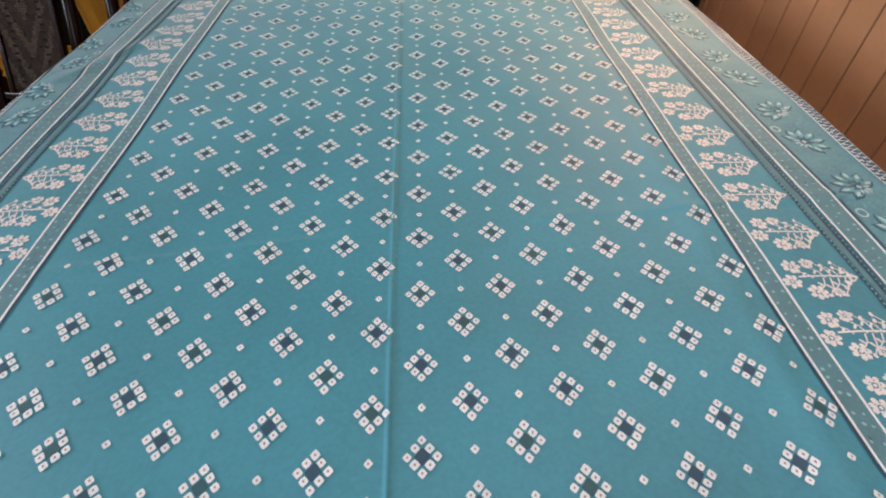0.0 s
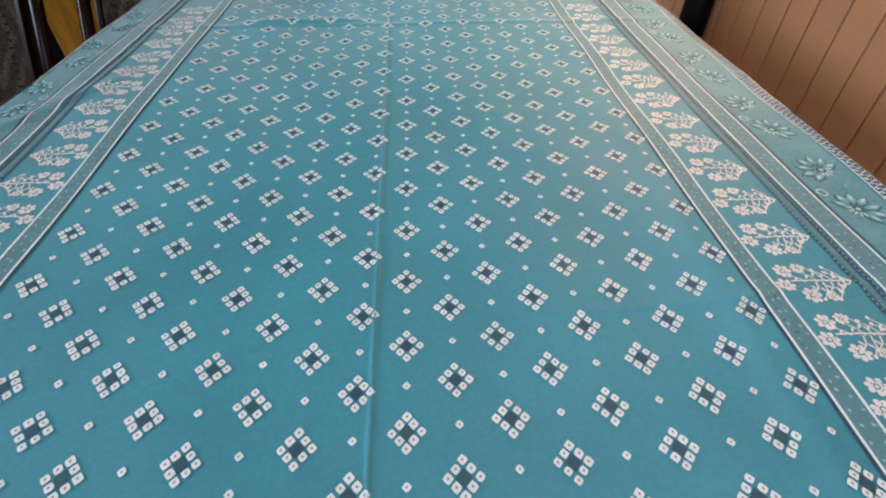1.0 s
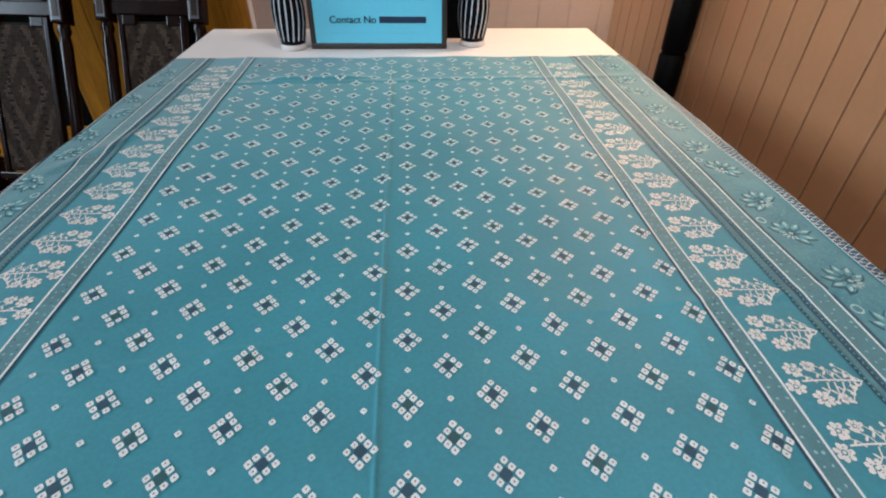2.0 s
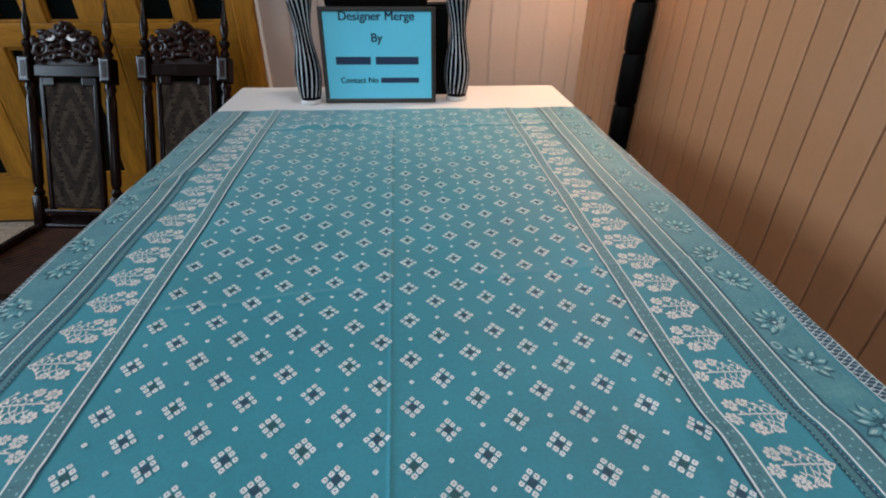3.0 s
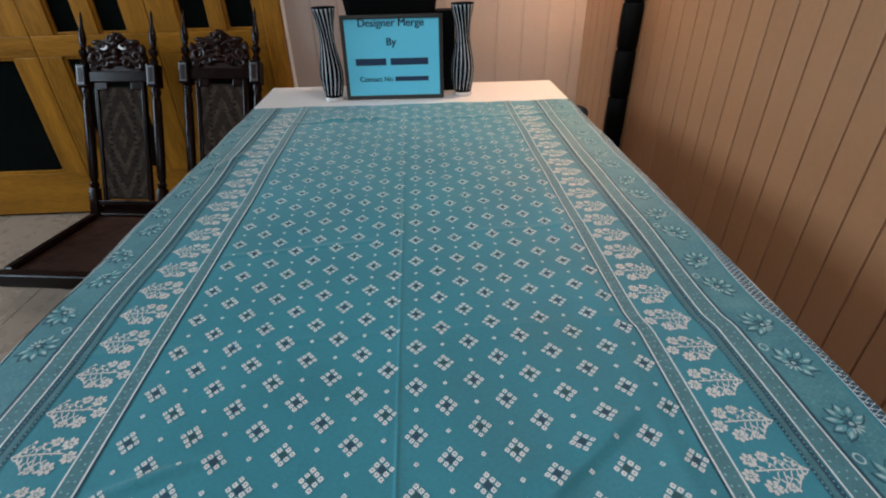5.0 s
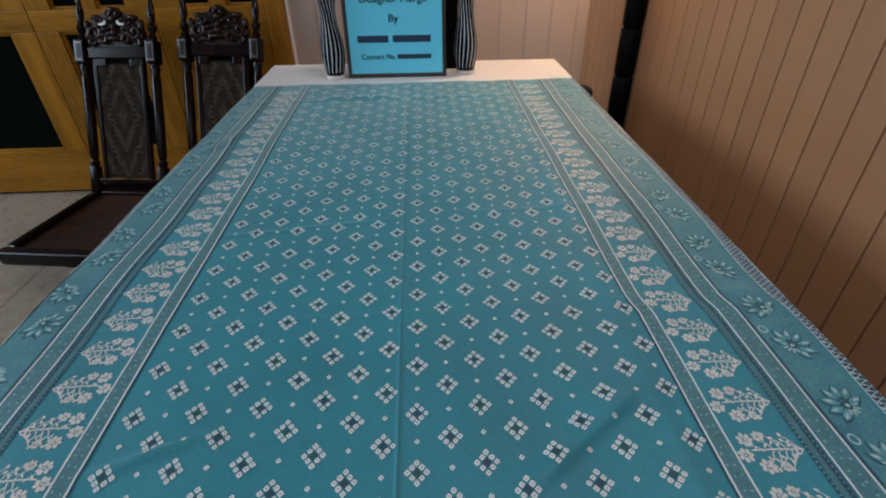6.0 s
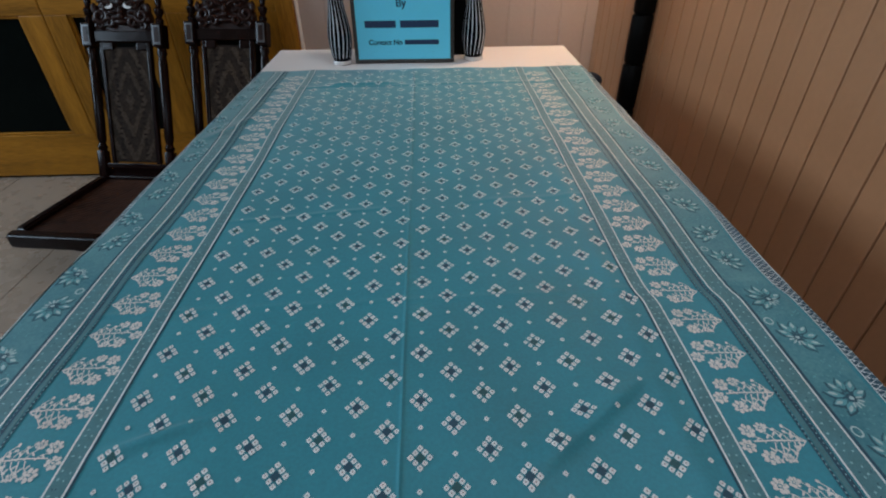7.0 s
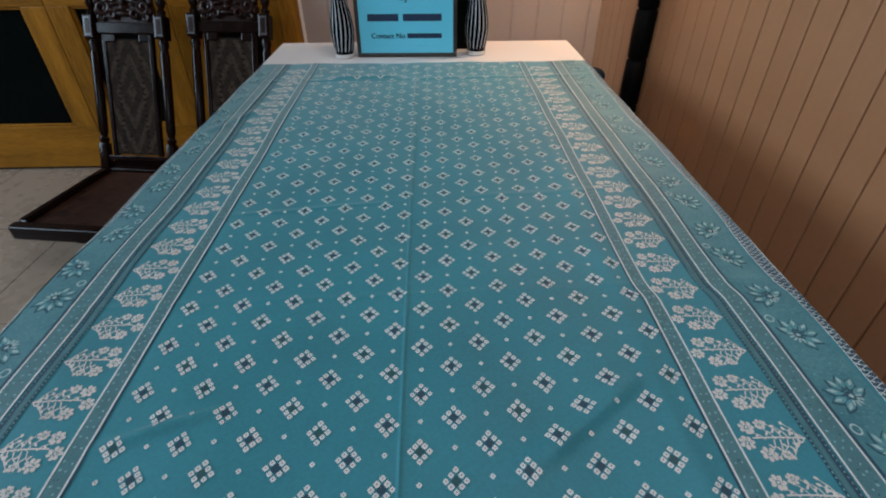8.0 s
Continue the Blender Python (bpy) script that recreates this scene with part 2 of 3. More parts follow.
# wall beside the table, slightly askew, clad in the same boards
EAST = pose(0.785, 0.985, 0, 0, 0, 2.0)
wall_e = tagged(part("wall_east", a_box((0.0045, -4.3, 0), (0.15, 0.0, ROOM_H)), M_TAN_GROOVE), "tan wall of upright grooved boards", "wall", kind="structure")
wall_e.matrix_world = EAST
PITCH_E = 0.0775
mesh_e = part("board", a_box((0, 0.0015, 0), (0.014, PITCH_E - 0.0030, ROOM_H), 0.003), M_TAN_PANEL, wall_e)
mesh_e.location = (0, -PITCH_E, 0)
for k in range(2, 55):
    o = new("board", mesh_e.data)
    o.parent, o.location = wall_e, (0, -PITCH_E * k, 0)


# ---- door ----
def oak_door():
    y = 0.985
    top = tagged(part("wall_north_west", a_box((FLOOR_X0 - 0.15, y + 0.06, 0), (-0.58, y + 0.15, ROOM_H)), M_PLASTER), "plain wall behind the glazed oak doors", "wall", kind="structure")
    frame_ob = empty("door_frame", pose(-0.625, y, 0), "honey-coloured oak door frame beside panelled wall", "door frame", kind="structure")
    part("jamb", a_box((-0.042, -0.035, 0), (0.042, 0.06, 2.2), 0.006), M_OAK, frame_ob)
    part("architrave", a_box((0.0425, -0.014, 0), (0.056, 0.012, 2.2), 0.004), M_TABLE, frame_ob, "thin pale trim strip")
    part("lintel", a_box((-1.98, -0.035, 2.2), (0.042, 0.06, 2.3), 0.006), M_OAK_RAIL, frame_ob)

    def leaf(name, x0, x1, cuts_low, cuts_high):
        """A door leaf: outer stiles, three rails, glazed lights above and below the middle rail."""
        d = empty(name, pose((x0 + x1) / 2, y, 0), "honey-coloured oak door with smoked glass lights", "door", kind="structure")
        off = -(x0 + x1) / 2
        zs = ((0.012, 0.235), (0.79, 0.88), (2.05, 2.19))
        for a, b in zs:
            part("rail", a_box((x0 + off, -0.012, a), (x1 + off, 0.035, b), 0.004), M_OAK_RAIL, d)
        for cuts, (a, b) in ((cuts_low, (0.235, 0.79)), (cuts_high, (0.88, 2.05))):
            edge = x0
            for c0, c1 in cuts:
                part("stile", a_box((edge + off, -0.0125, a - 0.001), (c0 + off, 0.034, b + 0.001), 0.004), M_OAK, d)
                pane = part("pane", a_box((c0 + off - 0.004, 0.012, a - 0.004), (c1 + off + 0.004, 0.018, b + 0.004)), M_PANE, d, "dark smoked glass")
                bead = bmesh.new()
                w = 0.012
                box(bead, (c0 + off, -0.004, a), (c0 + off + w, 0.011, b), 0.003)
                box(bead, (c1 + off - w, -0.004, a), (c1 + off, 0.011, b), 0.003)
                box(bead, (c0 + off + w, -0.004, a), (c1 + off - w, 0.011, a + w), 0.003)
                box(bead, (c0 + off + w, -0.004, b - w), (c1 + off - w, 0.011, b), 0.003)
                part("glazing_bead", bead, M_OAK, pane)
                edge = c1
            part("stile", a_box((edge + off, -0.0125, a - 0.001), (x1 + off, 0.034, b + 0.001), 0.004), M_OAK, d)
        return d

    leaf("door_1", -2.72, -1.705, ((-2.44, -1.812),), ((-2.54, -2.207), (-2.123, -1.826)))
    leaf("door_2", -1.702, -1.166, ((-1.601, -1.293),), ((-1.597, -1.472), (-1.398, -1.266)))
    leaf("door_3", -1.163, -0.670, ((-1.059, -0.761),), ((-1.038, -0.902), (-0.836, -0.698)))


oak_door()

# ---- table ----
TABLE_TOP, TX0, TX1, TY0, TY1 = 0.757, -0.516, 0.495, -1.46, 0.392
table = empty("dining_table", pose(0, 0, 0), "long white laminate dining table", "table")
tm = Matrix()
bm = a_box((TX0, TY0, TABLE_TOP - 0.035), (TX1, TY1, TABLE_TOP), 0.004, tm)
for v in bm.verts:  # its far end is cut a little askew
    v.co.y -= max(0.0, v.co.y) * 0.034 * v.co.x
part("tabletop", bm, M_TABLE, table)
part("apron", a_box((TX0 + 0.07, TY0 + 0.07, TABLE_TOP - 0.12), (TX1 - 0.07, TY1 - 0.07, TABLE_TOP - 0.0355), 0.002, tm), M_TABLE, table)
for x in (TX0 + 0.04, TX1 - 0.11):
    for y in (TY0 + 0.04, TY1 - 0.11):
        part("leg", a_box((x, y, 0), (x + 0.07, y + 0.07, TABLE_TOP - 0.0355), 0.006, tm), M_TABLE, table)

# ---- tablecloth ----
PITCH, ROW, SKEW, Y_OFF = 0.0331, 0.06525, 0.0027, 0.0114
CX0, CX1, CY0, CY1 = -0.531, 0.4965, -1.43, 0.117
FOLDS = (  # from, to, height, half width
    ((-0.0165, -1.43), (-0.032, 0.08), 0.0020, 0.0018),
    ((-0.51, -0.059), (0.49, -0.035), 0.0016, 0.012),
    ((-0.295, -0.041), (-0.06, -0.028), 0.0062, 0.014),
    ((-0.34, -0.770), (-0.04, -0.728), 0.0014, 0.006),
    ((0.06, -0.718), (0.49, -0.690), 0.0014, 0.008),
    ((-0.49, -0.988), (0.49, -0.953), 0.0009, 0.006),
    ((-0.325, -1.190), (-0.19, -1.138), 0.0052, 0.007),
    ((0.085, -1.230), (0.252, -1.100), 0.0060, 0.016),
    ((0.253, -1.43), (0.256, -0.39), 0.0018, 0.012),
    ((-0.50, -0.44), (-0.384, -0.24), 0.0030, 0.016),
)


def cloth_z(x, y):
    """Height of the cloth over the table: soft swell, sharp folds, and the drop over both long edges."""
    z = 0.0022 + 0.0009 * np.sin(x * 17 + 2.1 * np.sin(y * 3.3)) * np.sin(y * 11 + 1.3) + 0.0007 * np.sin(x * 41 + y * 23)
    for (ax, ay), (bx, by), h, w in FOLDS:
        dx, dy = bx - ax, by - ay
        n = math.hypot(dx, dy)
        s = np.clip(((x - ax) * dx + (y - ay) * dy) / n, 0, n)
        d = np.hypot(x - ax - s * dx / n, y - ay - s * dy / n)
        if dx > 0.1:  # cross folds fall steeply on their near side
            d = np.where((x - ax) * dy - (y - ay) * dx > 0, d * w / min(w, 0.0045 if n > 0.24 else 0.009), d)
        fade = np.clip(np.minimum(s, n - s) / 0.06, 0.0, 1.0)
        z = z + h * fade * np.exp(-(d / w) ** 2)
    sag = np.clip(-0.512 - x, 0, None)
    z = z - sag * 0.9
    over = np.clip(x - 0.491, 0, None)
    z = z - over * 0.9
    return z + TABLE_TOP


def cloth_xy(u, v):
    """Where the print's flat place (u, v) lies after the cloth was laid: edges wander a little."""
    w = np.clip((np.abs(u) - 0.25) / 0.3, 0, 1)
    x = u + w * (0.004 * np.sin(v * 9 + 1.0) + 0.0022 * np.sin(v * 23))
    x = x + 0.006 * np.clip((-0.96 - v) / 0.022, 0, 1) * np.clip((v + 1.40) / 0.3, 0, 1) * np.clip((u - 0.15) / 0.1, 0, 1)
    x = x - 0.017 * (v + 0.85) * np.clip((-u - 0.22) / 0.08, 0, 1) * (1 - np.clip((-u - 0.44) / 0.06, 0, 1))
    y = v - 0.0068 * u + 0.002 * np.sin(u * 14)
    return x, y


def surface(u, v, lift=0.0):
    x, y = cloth_xy(np.asarray(u, float), np.asarray(v, float))
    return np.stack([x, y, cloth_z(x, y) + lift], -1)


us = np.unique(np.concatenate([np.linspace(CX0, CX1, 214), np.arange(-0.038, -0.012, 0.0010)]).round(5))
vs = np.unique(np.concatenate([np.linspace(CY0, CY1, 330), np.arange(-0.075, -0.015, 0.0018), np.arange(-0.78, -0.68, 0.002), np.arange(-1.0, -0.94, 0.002), np.arange(-1.24, -1.09, 0.0025)]).round(5))
nu, nv = len(us), len(vs)
gu, gv = np.meshgrid(us, vs)
verts = surface(gu, gv).reshape(-1, 3)
faces = [(j * nu + i, j * nu + i + 1, (j + 1) * nu + i + 1, (j + 1) * nu + i) for j in range(nv - 1) for i in range(nu - 1)]
cloth = link_mesh("tablecloth", verts, faces, M_CLOTH, None, True)
tagged(cloth, "teal block-printed cotton cloth with floral borders on table", "tablecloth")
thick = cloth.modifiers.new("thickness", "SOLIDIFY")
thick.thickness, thick.offset = 0.001, -1
LIFT = 0.0007


class Print:
    """Flat printed shapes gathered into one mesh that follows the cloth."""

    def __init__(self, lift=LIFT):
        self.v, self.f, self.lift = [], [], lift

    def poly(self, pts):
        n = len(self.v)
        self.v += pts
        self.f.append(tuple(range(n, n + len(pts))))

    def ring(self, pts_out, pts_in):
        n, k = len(self.v), len(pts_out)
        self.v += pts_out + pts_in
        for i in range(k):
            self.f.append((n + i, n + (i + 1) % k, n + k + (i + 1) % k, n + k + i))

    def strip(self, pts, width):
        """A stroke along pts, of one width or one for each point."""
        n, k = len(self.v), len(pts)
        ws = width if isinstance(width, (list, tuple)) else [width] * k
        for i, (x, y) in enumerate(pts):
            ax, ay = pts[max(0, i - 1)]
            bx, by = pts[min(k - 1, i + 1)]
            d = math.hypot(bx - ax, by - ay) or 1
            nx, ny = -(by - ay) / d * ws[i] / 2, (bx - ax) / d * ws[i] / 2
            self.v += [(x + nx, y + ny), (x - nx, y - ny)]
        for i in range(k - 1):
            a = n + 2 * i
            self.f.append((a, a + 1, a + 3, a + 2))

    def done(self, name, mat, label):
        a = np.array(self.v)
        ob = link_mesh(name, surface(a[:, 0], a[:, 1], self.lift), self.f, mat, cloth)
        return tagged(ob, label, kind="stuff")


def oval(cx, cy, rx, ry, n=8, turn=0.0, start=0.0):
    c, s = math.cos(turn), math.sin(turn)
    return [(cx + rx * math.cos(a) * c - ry * math.sin(a) * s, cy + rx * math.cos(a) * s + ry * math.sin(a) * c) for a in (start + 2 * math.pi * k / n for k in range(n))]


def petal(cx, cy, half, width, turn):
    """A leaf-shaped petal, pointed at its outer end."""
    c, s = math.cos(turn), math.sin(turn)
    shape = ((-1.0, 0.0), (-0.6, -0.62), (0.0, -1.0), (0.5, -0.72), (1.15, 0.0), (0.5, 0.72), (0.0, 1.0), (-0.6, 0.62))
    return [(cx + half * a * c - width * b * s, cy + half * a * s + width * b * c) for a, b in shape]


def squarish(cx, cy, rx, ry):
    """A tied dot: a rounded square standing on its corner, a little uneven."""
    g = [1.0, 0.80] * 4
    return [(cx + rx * q * rnd.uniform(0.93, 1.05) * math.cos(a), cy + ry * q * rnd.uniform(0.93, 1.05) * math.sin(a)) for q, a in zip(g, (math.pi * k / 4 for k in range(8)))]


rnd = random.Random(7)
# field: rings of eight tied dots round a dark square, with single dots between
dots, hearts_a, hearts_b, pips = Print(LIFT + 0.0002), Print(), Print(), Print(LIFT + 0.0005)
MX, MY = 0.00465, 0.0052
for i in range(-9, 9):
    for j in range(-2, 23):
        jj = j + (0.0 if i % 2 else 0.5)
        u = i * PITCH
        v = Y_OFF - ROW * jj + SKEW * i + 0.0068 * u
        if v > CY1 - 0.012 or v < CY0 + 0.012:
            continue
        for du, dv in ((-2, 0), (-1, 1), (0, 2), (1, 1), (2, 0), (1, -1), (0, -2), (-1, -1)):
            cu, cv = u + du * MX + rnd.uniform(-1, 1) * 0.0003, v + dv * MY + rnd.uniform(-1, 1) * 0.0003
            r = 0.00325 * rnd.uniform(0.90, 1.06)
            dots.poly(squarish(cu, cv, r, r * 1.08))
            pips.poly(oval(cu, cv, r * 0.26, r * 0.32, 5))
        (hearts_a if (i + 2 * j) % 3 else hearts_b).poly(oval(u, v, 0.0052, 0.0058, 4))
        w = v - ROW / 2
        r = 0.0029
        dots.poly(squarish(u, w, r, r * 1.06))
        pips.poly(oval(u, w, r * 0.26, r * 0.32, 5))
dots.done("printed_dots", M_WHITE_PRINT, "white tied-dot print")
hearts_a.done("printed_square", M_DARK_PRINT, "navy squares inside the dot rings")
hearts_b.done("printed_square", M_GREEN_PRINT, "bottle green squares inside the dot rings")
pips.done("printed_pip", M_PIP_PRINT, "tiny rust pips in the dots")


def along(u, step=0.01):
    n = int((CY1 - CY0) / step)
    return [(u, CY0 + 0.002 + (CY1 - CY0 - 0.004) * k / n) for k in range(n + 1)]


lines, bands, darks, beads, sprays, specks, lotus, lotus_dark, lace_dark, lace = Print(LIFT + 0.0003), Print(), Print(), Print(LIFT + 0.0004), Print(), Print(LIFT + 0.0004), Print(LIFT + 0.0003), Print(), Print(), Print(LIFT + 0.0004)


def border(side):
    def at(a):
        return 0.2807 + (a - 0.301) * 1.018 if side > 0 else -0.3230 - (a - 0.301) * 1.02

    for a in (0.3010, 0.3185, 0.4025, 0.4255):
        lines.strip(along(at(a)), 0.0020)
    for a, b in ((0.3010, 0.3185), (0.4025, 0.4255)):
        bands.strip(along(at((a + b) / 2)), b - a)
        for y in np.arange(CY0 + 0.01, CY1 - 0.01, 0.0115):
            for q in (0.3, 0.68):
                specks.poly(oval(at(a + (b - a) * (q + rnd.uniform(-0.1, 0.1))), y + rnd.uniform(-0.003, 0.003), rnd.uniform(0.0008, 0.0018), rnd.uniform(0.0008, 0.0016), 5, rnd.uniform(0, 3)))
                if rnd.random() < 0.4:
                    darks.poly(oval(at(a + (b - a) * rnd.uniform(0.2, 0.8)), y + 0.005, 0.0016, 0.0007, 5, rnd.uniform(0, 3)))
    # pin stripes and beaded lines between the two bands
    for a, w in ((0.3865, 0.0026), (0.3970, 0.0050), (0.4290, 0.0030), (0.2985, 0.0018)):
        darks.strip(along(at(a)), w)
    bands.strip(along(at(0.3915)), 0.0052)
    for y in np.arange(CY0 + 0.006, CY1 - 0.006, 0.0052):
        beads.poly(oval(at(0.3865), y, 0.0009, 0.0013, 5))
        beads.poly(oval(at(0.3972), y, 0.0007, 0.0013, 4))
    # flowering sprays
    y = -1.4098 if side > 0 else -1.4134
    while y < CY1 - 0.03:
        base, tip = 0.3835, 0.327
        stem = [(at(base + (tip - base) * q), y + 0.0015 * math.sin(q * 3) + 0.0012 * q) for q in np.linspace(0, 0.86, 7)]
        sprays.strip(stem, 0.0016)
        for q, reach, up in ((0.02, 0.006, 1), (0.02, 0.006, -1), (0.10, 0.011, 1), (0.12, 0.012, -1), (0.26, 0.014, 1), (0.30, 0.013, -1), (0.48, 0.013, 1), (0.52, 0.014, -1), (0.66, 0.008, 1), (0.08, 0.017, 1), (0.20, 0.019, -1), (0.36, 0.018, 1), (0.42, 0.019, -1)):
            x0, x1 = base + (tip - base) * q, base + (tip - base) * (q + 0.17)
            tipx, tipy = at(x1), y + up * reach
            sprays.strip([(at(x0), y), (at((x0 + x1) / 2 + 0.002), y + up * reach * 0.55), (tipx, tipy)], [0.0013, 0.0011, 0.0008])
            sprays.poly(oval(tipx, tipy, 0.0023, 0.0016, 7, rnd.uniform(0, 3)))
            sprays.poly(oval(at((x0 + x1) / 2 - 0.001), y + up * reach * 0.5, 0.0031, 0.0011, 6, side * up * 0.9))
        for a, dy, r in ((0.3275, -0.003, 0.0074), (0.3345, 0.0135, 0.0074), (0.3420, -0.0150, 0.0076), (0.3485, 0.0165, 0.0056), (0.3580, -0.0160, 0.0050)):
            fx, fy = at(a), y + dy
            for k in range(7):
                b = 2 * math.pi * k / 7 + rnd.uniform(-0.1, 0.1)
                sprays.poly(oval(fx + r * 0.70 * math.cos(b), fy + r * 0.70 * math.sin(b), r * 0.37, r * 0.31, 6, b))
            sprays.ring(oval(fx, fy, r * 0.50, r * 0.50, 8), oval(fx, fy, r * 0.34, r * 0.34, 8))
            sprays.poly(oval(fx, fy, r * 0.2, r * 0.2, 6))
            for k in range(5):
                b = 2 * math.pi * k / 5
                darks_small.poly(oval(fx + r * 0.5 * math.cos(b), fy + r * 0.5 * math.sin(b), r * 0.10, r * 0.10, 4))
        y += 0.0557
    # lotus flowers with faint sprigs
    first_y = -1.4488 if side > 0 else -1.5152
    places = [first_y + 0.154 * (k // 2) - (0.0 if k % 2 else 0.068) for k in range(24)]
    for k, y in enumerate(places):
        if not CY0 + 0.02 < y < CY1 - 0.02:
            continue
        cx = at(0.4575 + (0.003 if k % 2 else -0.002))
        turn = (2.2 if k % 2 else 0.7) * side
        for q in range(7):
            b = turn + (q - 3) * 0.60
            r = 0.0150 if 0 < q < 6 else 0.0125
            mx, my = cx + r * math.cos(b), y + r * 1.15 * math.sin(b)
            ln = 0.0085 * rnd.uniform(0.88, 1.08)
            lotus_dark.poly(petal(mx - 0.0008, my - 0.0012, ln * 1.25, 0.0064, b))
            lotus_mid.poly(petal(mx, my, ln, 0.0044, b))
            lotus.poly(petal(mx + 0.0022 * math.cos(b), my + 0.0022 * math.sin(b), ln * 0.55, 0.0020, b))
        for q in range(5):
            b = turn + math.pi + (q - 2) * 0.5
            lotus.poly(oval(cx + 0.008 * math.cos(b), y + 0.009 * math.sin(b), 0.0042, 0.0014, 6, b))
        lotus_dark.poly(oval(cx, y, 0.006, 0.006, 8))
        lotus.poly(oval(cx, y, 0.0026, 0.0026, 7))
        if k % 2:
            lotus.ring(oval(at(0.4375), y - 0.039, 0.0056, 0.0066, 12), oval(at(0.4375), y - 0.039, 0.0038, 0.0046, 12))
        for q in range(26):
            lotus_mid.poly(oval(at(rnd.uniform(0.432, 0.482)), y + rnd.uniform(0.028, 0.055), rnd.uniform(0.0008, 0.0024), rnd.uniform(0.0006, 0.0012), 5, rnd.uniform(0, 3)))
    for k in range(7):
        panels.strip(along(at(0.4280 + 0.0084 * (k + 0.5)), 0.008), 0.0084 * 1.02)
    # latticed selvedge
    a0, a1 = 0.4915, 0.5112
    if side < 0:
        a0, a1 = 0.4830, 0.5030
    for k in range(6):
        lace_dark.strip(along(at(a0 + (a1 - a0) * (k + 0.5) / 6), 0.008), (a1 - a0) / 6)
    lace.strip(along(at(a0)), 0.0013)
    lace.strip(along(at(a1 - 0.001)), 0.0014)
    y, step = CY0 + 0.004, 0.0110
    while y < CY1 - 0.018:
        for p, q in ((a0, a1), (a1, a0)):
            lace.strip([(at(p + (q - p) * k / 6), y + step * k / 6) for k in range(7)], 0.0008)
        lace.poly(oval(at(a0 + 0.004), y + step * 0.0, 0.0015, 0.0015, 4))
        y += step * 0.72


darks_small, lotus_mid, panels = Print(LIFT + 0.0006), Print(LIFT + 0.0001), Print(LIFT - 0.0003)
border(1)
border(-1)
panels.done("printed_panel", M_PANEL_PRINT, "mottled grey-teal outer border panels")
bands.done("printed_band", M_BAND_PRINT, "grey-teal printed border bands")
lines.done("printed_line", M_WHITE_PRINT, "white border lines")
darks.done("printed_stripe", M_DARK_PRINT, "thin navy border stripes")
beads.done("printed_bead", M_PALE_PRINT, "beaded line print")
specks.done("printed_specks", M_PALE_PRINT, "small pale flecks in the border bands")
sprays.done("printed_sprays", M_CREAM_PRINT, "cream flowering sprays")
darks_small.done("printed_flower_eye", M_BAND_PRINT, "dark eyes of the printed blossoms")
lotus_dark.done("printed_petal_shadow", M_DEEP_PRINT, "dark outlines of lotus petals")
lotus_mid.done("printed_sprig", M_SPRIG_PRINT, "grey-teal lotus petals")
lotus.done("printed_petal", M_LOTUS_PRINT, "pale lotus petals and ringlets")
lace_dark.done("printed_selvedge", M_DARK_PRINT, "navy latticed selvedge")
lace.done("printed_lattice", M_LACE_PRINT, "white lattice lines of the selvedge")


# ---- sign ----
def text(name, body, size, x, z, parent, mat, align="CENTER"):
    c = bpy.data.curves.new(name, "FONT")
    c.body, c.size, c.align_x, c.extrude, c.offset = body, size, align, 0.0002, 0.0
    c.materials.append(mat)
    o = new(name, c)
    o.parent = parent
    o.matrix_local = pose(x, -0.0127, z, 90, 0, 0)
    return o


def sign():
    W, H, B = 0.318, 0.252, 0.0120
    s = empty("framed_sign", pose(-0.0645, 0.203, TABLE_TOP, -4, 0, -1.8), "blue printed sign in a dark frame standing on the cloth's end", "sign")
    for n, lo, hi in (("top_rail", (-W / 2, -0.016, H - B), (W / 2, 0.004, H)), ("bottom_rail", (-W / 2, -0.016, 0), (W / 2, 0.004, B)), ("side_rail", (-W / 2, -0.016, B), (-W / 2 + B, 0.004, H - B)), ("side_rail", (W / 2 - B, -0.016, B), (W / 2, 0.004, H - B))):
        part(n, a_box(lo, hi, 0.003), M_SIGN_FRAME, s)
    part("backing", a_box((-W / 2 + B, -0.004, B), (W / 2 - B, 0.003, H - B)), M_BLACK, s)
    paper = part("paper", a_box((-W / 2 + B, -0.0122, B), (W / 2 - B, -0.0045, H - B)), M_PAPER, s, "sky blue paper with navy lettering")
    strut = part("strut", a_box((-0.03, 0, 0), (0.03, 0.003, 0.19), 0.001, pose(0, 0.005, 0.15, -152, 0, 0)), M_BLACK, s)
    for dx in (-0.0007, 0.0, 0.0007):  # heavy strokes
        text("lettering", "Designer Merge", 0.0320, -0.002 + dx, 0.2185, paper, M_INK)
        text("lettering", "By", 0.0320, -0.004 + dx, 0.164, paper, M_INK)
        text("lettering", "Contact No", 0.0220, -0.1115 + dx * 0.7, 0.0555, paper, M_INK, "LEFT")
    name_bar = bmesh.new()
    for a, b in ((-0.120, -0.023), (-0.009, 0.111)):
        box(name_bar, (a, -0.0127, 0.105), (b, -0.0122, 0.1255))
    part("printed_bar", name_bar, M_INK, paper)
    part("printed_bar", a_box((0.003, -0.0127, 0.0555), (0.111, -0.0122, 0.0695)), M_INK, paper)
    part("printed_rule", a_box((-0.113, -0.0126, 0.0337), (0.102, -0.0122, 0.0336)), M_INK_SOFT, paper)


sign()


